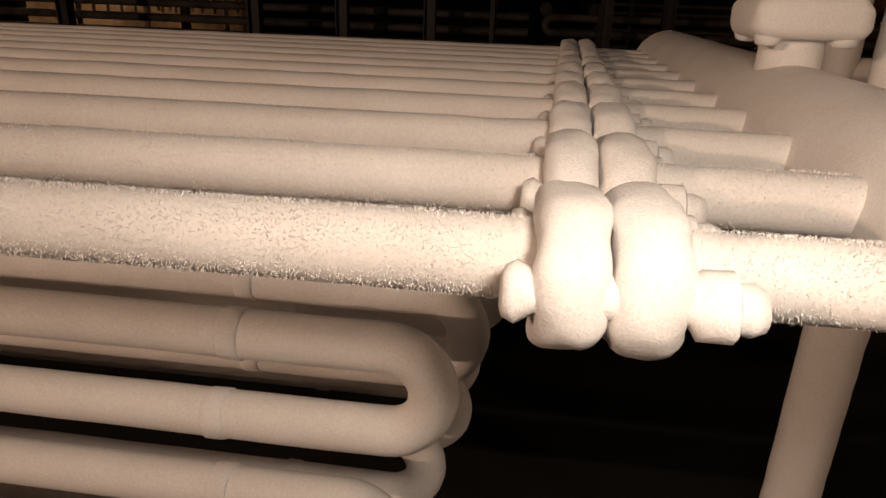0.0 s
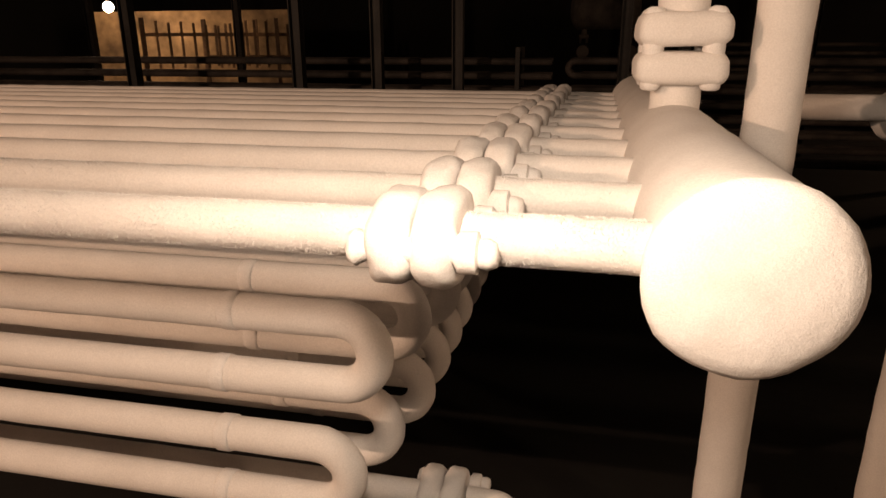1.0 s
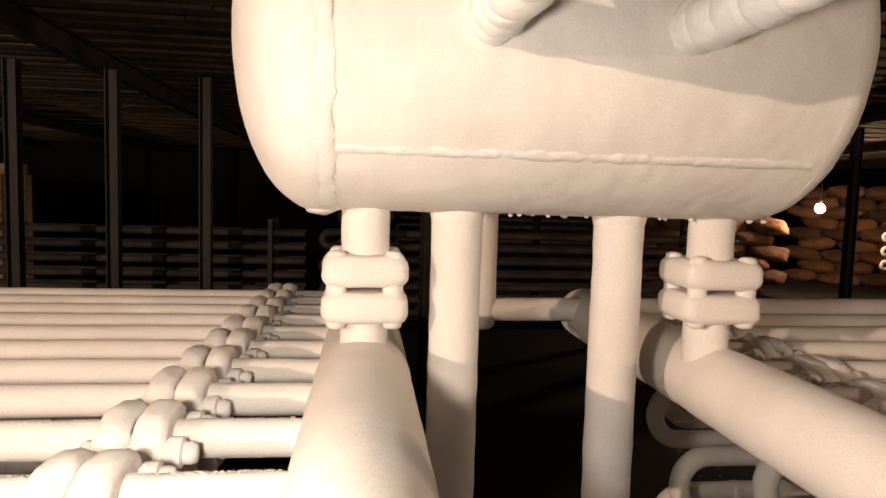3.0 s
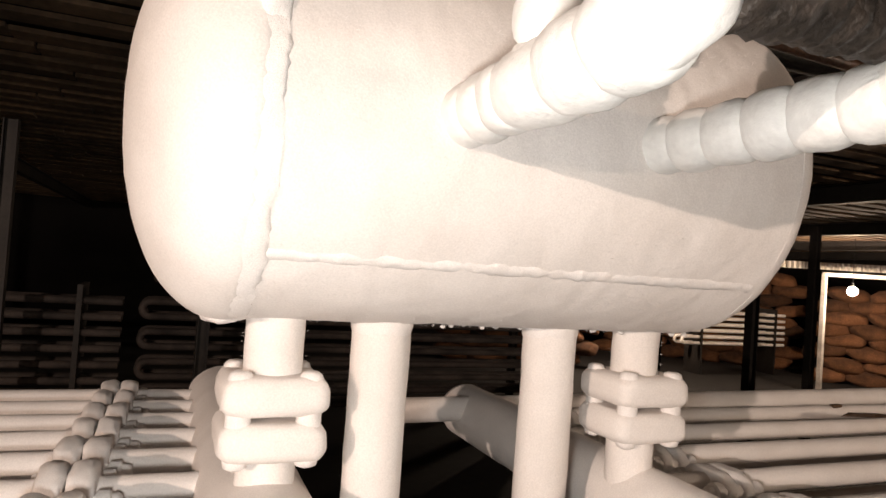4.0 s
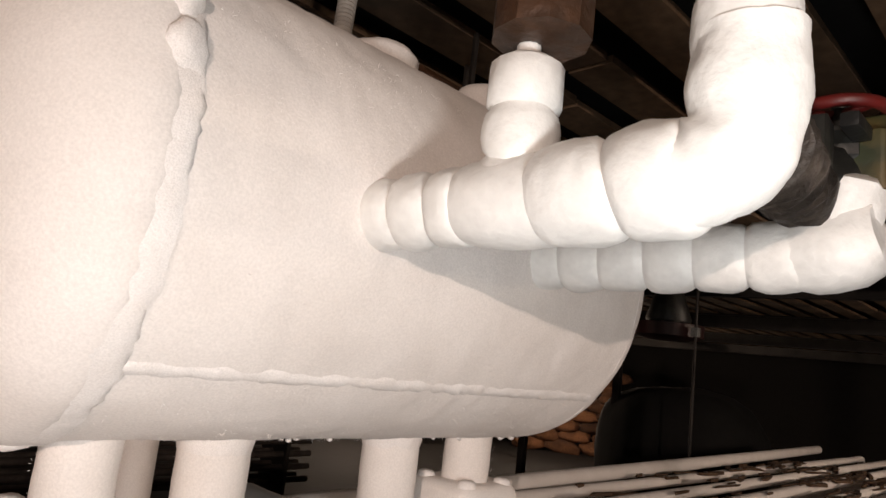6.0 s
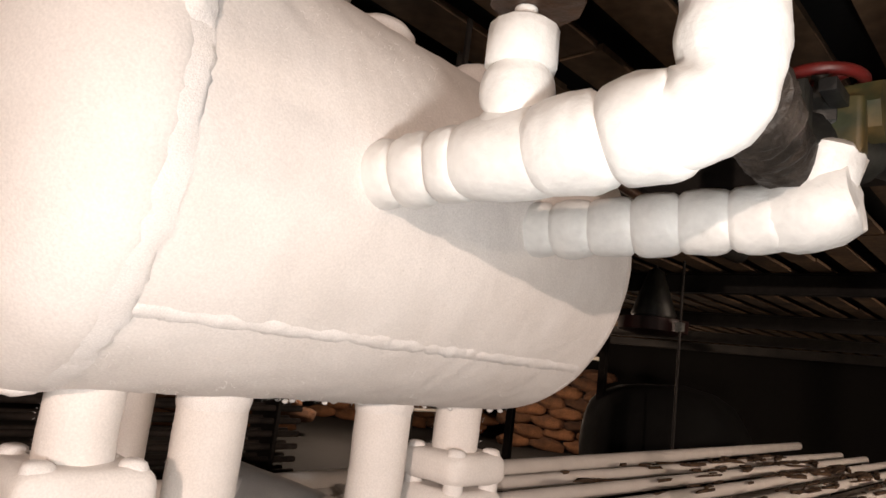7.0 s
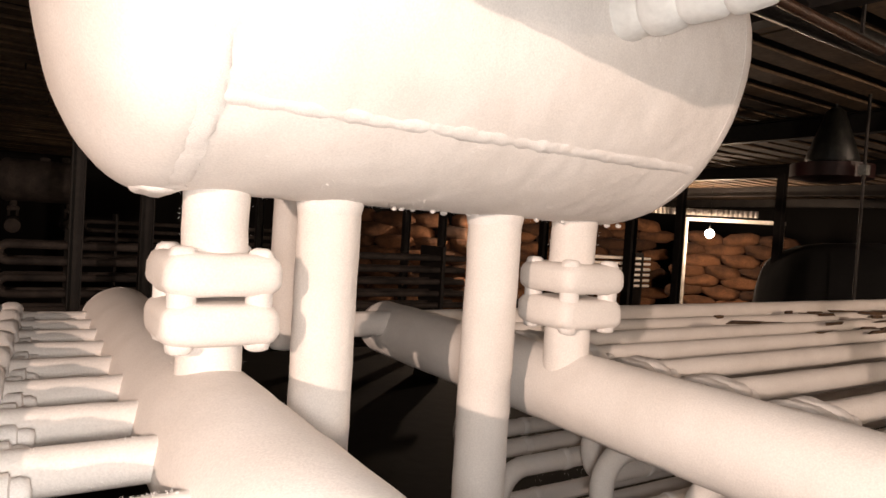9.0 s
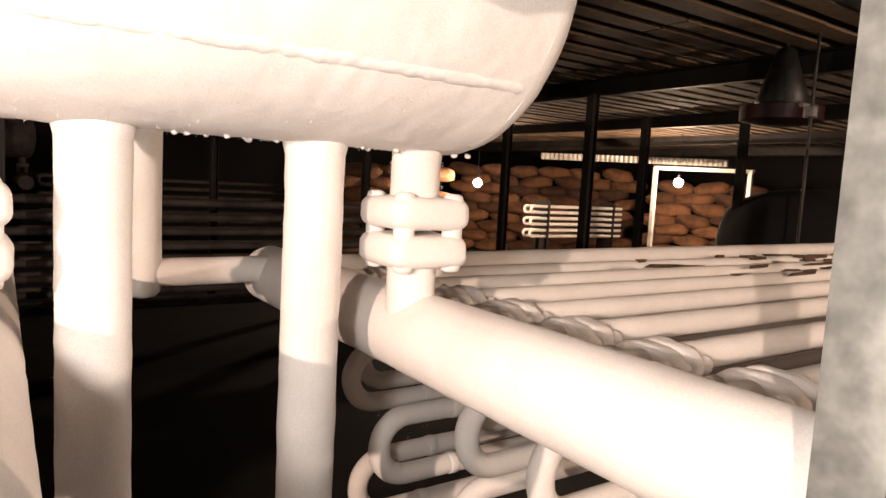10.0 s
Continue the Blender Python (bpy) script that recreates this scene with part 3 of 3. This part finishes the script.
part("sleeve", tube(path, [0.022 + 0.003 * math.sin(i * 2.1) for i in range(len(path))], 10), WHITE, hose)

# galvanised post beside the path's end
ob = thing("galvanised_post", (1.022, 0.348, 0), "grey galvanised steel post standing on the floor", "post")
part("shaft", box(0.982, 1.062, 0.318, 0.378, 0.01, 2.76, 0.006), GALV, ob)
part("base_plate", box(0.932, 1.102, 0.293, 0.443, 0.0, 0.011, 0.003), GALV, ob)


# ---- far things ----
def far_bank(x0, x1, y, z0, runs, pitch, rows, skin=None):
    ob = thing("far_coil", (x0, y, z0), "bank of frosted pipes with return bends farther off", "cooling coil", "far coil banks")
    for j in range(rows):
        yy = y + 0.2 * j
        for i in range(runs // 2):
            zc = z0 + pitch * (2 * i + 0.5)
            path = [Vector((x1, yy, zc + pitch / 2)), Vector((x0 + 0.1, yy, zc + pitch / 2))]
            path += [Vector((x0 + 0.1 - pitch / 2 * math.sin(a), yy, zc + pitch / 2 * math.cos(a))) for a in np.linspace(0.3, math.pi - 0.3, 7)]
            path += [Vector((x0 + 0.1, yy, zc - pitch / 2)), Vector((x1, yy, zc - pitch / 2))]
            part("hairpin", tube(path, 0.031, 10), skin or DIM_FROST, ob)
    for x in (x0 + 0.5, x1 - 0.3):
        part("support", box(x - 0.02, x + 0.02, y - 0.06, y + 0.2 * rows, 0.0, z0 + runs * pitch, 0.003), STEEL, ob, "dark steel support", smooth=False)
    return ob


# banks in the gloom get the darkened frost, the bulb-lit one plain FROST
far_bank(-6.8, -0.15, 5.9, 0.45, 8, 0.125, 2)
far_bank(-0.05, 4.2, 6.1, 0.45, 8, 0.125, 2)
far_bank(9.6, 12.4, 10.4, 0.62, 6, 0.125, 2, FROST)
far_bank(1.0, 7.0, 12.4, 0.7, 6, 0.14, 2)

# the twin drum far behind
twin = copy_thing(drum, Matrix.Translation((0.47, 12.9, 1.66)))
# same frosted drum, its colour darkened to look out of the light
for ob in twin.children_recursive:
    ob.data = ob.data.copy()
    ob.data.materials[0] = DIM_FROST
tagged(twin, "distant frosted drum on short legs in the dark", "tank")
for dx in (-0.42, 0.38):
    solo("distant_header", roughen(tube(line((0.47 + dx, 11.8, 1.29), (0.47 + dx, 13.9, 1.29), 0.2), HR, 20), 0.002, 16), DIM_FROST, "frosted header pipe below the distant drum", "pipe")


def sack(x, y, z, l, w, h, seed):
    bm = bmesh.new()
    bmesh.ops.create_icosphere(bm, subdivisions=3, radius=1)
    off = Vector((seed * 3.1, seed * 1.7, 0))
    for v in bm.verts:
        c = Vector([math.copysign(abs(q) ** 0.75, q) for q in v.co])
        k = 1 + 0.26 * noise.noise(v.co * 1.3 + off) + 0.10 * noise.noise(v.co * 3.1 + off)
        v.co = Vector((x + c.x * l / 2 * k, y + c.y * w / 2 * k, z + h / 2 + c.z * h / 2 * k))
    return bm


sack_meshes = []
for s in range(9):
    me = finish(sack(0, 0, 0, 0.74 + 0.05 * (s % 3), 0.44, 0.29, s))
    me.materials.append(JUTE)
    sack_meshes.append(me)


def sack_stack(x0, x1, y, layers, deep=1, turn=0.0):
    i = 0
    n = int((x1 - x0) / 0.74)
    for d in range(deep):
        for j in range(layers):
            for k in range(n):
                ob = new("jute_sack", sack_meshes[(i * 5 + j * 4) % 9])
                px, py = 0.37 + 0.74 * k + (0.3 if j % 2 else 0), 0.44 * d
                c, s = math.cos(turn), math.sin(turn)
                ob.matrix_basis = pose(x0 + c * px - s * py + random.uniform(-0.03, 0.03), y + s * px + c * py + random.uniform(-0.05, 0.05), j * 0.235 + random.uniform(-0.02, 0.02), random.uniform(-8, 8), random.uniform(-9, 9), math.degrees(turn) + random.uniform(-16, 16))
                tagged(ob, "bulging brown jute sack of produce in a stack", "sack", "stacked sacks")
                i += 1


sack_stack(12.5, 15.2, 9.9, 8, 1, math.radians(-55))
sack_stack(10.1, 14.6, 14.0, 9, 1, math.radians(-42))
sack_stack(5.1, 8.7, 12.3, 8, 1, math.radians(-25))

# the tarpaulin-covered heap
bm = bmesh.new()
bmesh.ops.create_icosphere(bm, subdivisions=4, radius=1)
for v in bm.verts:
    c = Vector([math.copysign(abs(q) ** 0.7, q) for q in v.co])
    v.co = Vector((8.6 + c.x * 0.9, 4.2 + c.y * 1.0, max(0.0, 0.9 + c.z * 0.88)))
solo("tarpaulin_mound", roughen(bm, 0.06, 2.0), DARK, "dark tarpaulin over a heap of sacks", "heap")


def picket(x, y, w, z0, z1, turn, n):
    """A crate rack of upright laths on two rails."""
    ob = thing("slatted_rack", (x, y, 0), "rack side of upright wooden laths and rails", "rack", "slatted racks")
    m = Matrix.Translation((x, y, 0)) @ Matrix.Rotation(turn, 4, "Z")
    for i in range(n):
        bm = box(i * w / n, i * w / n + 0.035, -0.01, 0.01, z0, z1 - random.uniform(0, 0.12))
        bm.transform(m)
        part("lath", bm, WOOD, ob, smooth=False)
    for z in (z0 + 0.12, (z0 + z1) / 2 + 0.1):
        bm = box(0, w, 0.012, 0.03, z, z + 0.05)
        bm.transform(m)
        part("rail", bm, WOOD, ob, smooth=False)
    for q in (0, w):
        bm = box(q - 0.03, q + 0.03, -0.03, 0.03, 0, z1)
        bm.transform(m)
        part("upright", bm, WOOD, ob, smooth=False)
    return ob


picket(-6.2, 8.75, 1.9, 1.1, 1.82, math.radians(28), 11)
picket(-5.9, 9.9, 1.5, 1.1, 1.82, math.radians(10), 9)
solo("store_partition", box(-8.5, -4.7, 10.6, 10.7, 0, 1.98), material("tan_cloth", (0.42, 0.27, 0.14), 0.95, 0, 8, 0.3, 0.5, 0.02, 1.2), "pale plastered partition behind the racks", "partition", kind="structure", smooth=False)


def bulb(x, y, z):
    ob = thing("hanging_bulb", (x, y, z), "bare glowing bulb hanging on its cord", "lamp", "lit bulbs")
    bm = bmesh.new()
    bmesh.ops.create_uvsphere(bm, u_segments=16, v_segments=10, radius=0.08)
    for v in bm.verts:
        v.co += Vector((x, y, z))
    part("bulb", bm, GLOW, ob, "glowing glass bulb").visible_shadow = False
    part("socket", tube([(x, y, z + 0.07), (x, y, z + 0.14)], 0.02, 10), BLACK, ob)
    part("cord", tube([(x, y, z + 0.1), (x, y, 2.77)], 0.006, 6), BLACK, ob)


bulb(5.7, -2.2, 2.2)
bulb(10.86, 7.8, 1.86)
bulb(8.26, 10.46, 1.66)
bulb(-7.2, 9.4, 2.0)

# frame of the far doorway, lit by the bulb
door = thing("door_frame", (11.6, 8.2, 0), "pale steel frame of the far opening", "door frame")
part("jamb", box(11.00, 11.06, 8.42, 8.50, 0, 2.15, 0.004), WHITE, door, smooth=False)
part("jamb", box(12.05, 12.10, 7.10, 7.18, 0, 2.15, 0.004), WHITE, door, smooth=False)
bm = box(-0.03, 1.75, -0.03, 0.03, 2.10, 2.17, 0.004)
bm.transform(Matrix.Translation((11.03, 8.46, 0)) @ Matrix.Rotation(math.radians(-51), 4, "Z"))
part("lintel", bm, WHITE, door, smooth=False)

# corrugated sheet edge under the roof beside the far opening
bm = bmesh.new()
a, b = Vector((9.9, 10.5, 2.23)), Vector((12.2, 7.7, 2.23))
d = (b - a).normalized()
out = Vector((-d.y, d.x, 0))
wave = [a.lerp(b, i / 160) + out * 0.022 * math.sin(i * 2 * math.pi / 4) for i in range(161)]
rows = [[bm.verts.new(p + out * q + Vector((0, 0, h))) for p in wave] for q, h in ((0, 0), (0, 0.13), (0.006, 0.13), (0.006, 0))]
for r, t in zip(rows, rows[1:] + rows[:1]):
    for i in range(160):
        bm.faces.new((r[i], r[i + 1], t[i + 1], t[i]))
solo("corrugated_strip", bm, WHITE, "pale corrugated sheet edge over the far opening", "roof sheet", kind="structure", smooth=False)

# unlit pendant lamp
PX, PY = 5.20, 2.81
pend = thing("pendant_lamp", (PX, PY, 2.17), "unlit conical pendant lamp with a red rim", "lamp")
part("shade", tube([(PX, PY, 2.73), (PX, PY, 2.70), (PX, PY, 2.34), (PX, PY, 2.31)], [0.03, 0.065, 0.185, 0.17], 28), BLACK, pend, "dark conical shade")
part("rim", tube([(PX, PY, 2.315), (PX, PY, 2.30), (PX, PY, 2.20), (PX, PY, 2.17)], [0.19, 0.28, 0.28, 0.14], 32), MAROON, pend, "dull red rim")
part("cord", tube([(PX, PY, 2.72), (PX, PY, 2.77)], 0.012, 8), BLACK, pend)
rod = thing("hanger_rod", (5.03, 2.50, 0), "thin shiny steel rod from boards to floor", "rod")
part("shaft", tube([(5.03, 2.50, 0), (5.03, 2.50, 2.77)], 0.011, 10), STEEL, rod)
part("clamp", box(5.005, 5.06, 2.475, 2.53, 2.20, 2.27, 0.006), GALV, rod, "bright steel clamp")

# brown crust broken over the right-hand pipes
rnd = random.Random(7)
bm = bmesh.new()
for i in range(230):
    k = rnd.randrange(0, 8)
    y = 0.475 + 0.225 * k + rnd.uniform(-0.07, 0.07)
    x = 2.6 + 3.5 * rnd.random() ** 0.5
    z = 1.287 + 0.029
    big = 1.0 + max(0.0, x - 3.6) * 0.25
    l, w, h = rnd.uniform(0.05, 0.24) * big, rnd.uniform(0.008, 0.026) * big, rnd.uniform(0.005, 0.016) * big
    vs = bmesh.ops.create_cube(bm, size=1)["verts"]
    rot = Matrix.Rotation(rnd.gauss(0, 0.12), 4, "Z") @ Matrix.Rotation(rnd.uniform(-0.04, 0.04), 4, "Y")
    for v in vs:
        c = Vector((v.co.x * l * rnd.uniform(0.6, 1.2), v.co.y * w * rnd.uniform(0.6, 1.2), v.co.z * h))
        v.co = rot @ c + Vector((x, y, z))
solo("broken_crust", bm, BARK, "broken brown crust lying over the frosted pipes", "debris", kind="stuff", smooth=False)

# hoar frost: fine needles standing on the pipes nearest the path
rnd = random.Random(11)
verts, faces = [], []


def needle(p, d, h, w):
    side = d.orthogonal().normalized()
    side = Matrix.Rotation(rnd.uniform(0, 6.28), 3, d) @ side
    up = d.cross(side)
    n = len(verts)
    verts.extend([p + side * w, p - side * w * 0.5 + up * w * 0.87, p - side * w * 0.5 - up * w * 0.87, p + d * h])
    faces.extend([(n, n + 1, n + 3), (n + 1, n + 2, n + 3), (n + 2, n, n + 3)])


for k, count in ((0, 40000), (1, 18000), (2, 8000), (3, 3000)):
    y = ROWS[k]
    for i in range(count):
        a = rnd.uniform(0, 2 * math.pi)
        out = Vector((0, math.cos(a), math.sin(a)))
        x = rnd.uniform(-1.25, -0.07) if rnd.random() < 0.85 else rnd.uniform(0.03, 0.24)
        p = Vector((x, y, 1.311)) + out * 0.0305
        d = (out + Vector((rnd.gauss(0, 0.5), rnd.gauss(0, 0.35), rnd.gauss(0, 0.35)))).normalized()
        needle(p, d, rnd.uniform(0.0016, 0.0036), 0.0005)
# loose crystals caught on the drum and its legs
for i in range(2600):
    a, x = rnd.uniform(math.radians(140), math.radians(285)), rnd.uniform(X0 + 0.03, X1)
    out = Vector((0, math.cos(a), math.sin(a)))
    d = (out * 0.5 + Vector((rnd.gauss(0, 1), rnd.gauss(0, 0.6), rnd.gauss(0, 0.6)))).normalized()
    needle(Vector((x, DY, DZ)) + out * (DR + 0.0005), d, rnd.uniform(0.002, 0.008), 0.0004)
for i in range(1600):
    a, (x, y) = rnd.uniform(0, 6.28), ((0.349, 1.27), (0.547, 1.282), (0.919, 1.289), (1.141, 1.285))[i % 4]
    out = Vector((math.cos(a), math.sin(a), 0))
    d = (out + Vector((rnd.gauss(0, 0.5), rnd.gauss(0, 0.5), rnd.gauss(0, 0.8)))).normalized()
    needle(Vector((x, y, rnd.uniform(1.05, 1.66))) + out * 0.0545, d, rnd.uniform(0.002, 0.006), 0.0004)
me = bpy.data.meshes.new("hoar_frost")
me.from_pydata([tuple(v) for v in verts], [], faces)
me.materials.append(RIME)
tagged(new("hoar_frost", me), "fine white hoar frost needles on the pipes", "frost", kind="stuff")
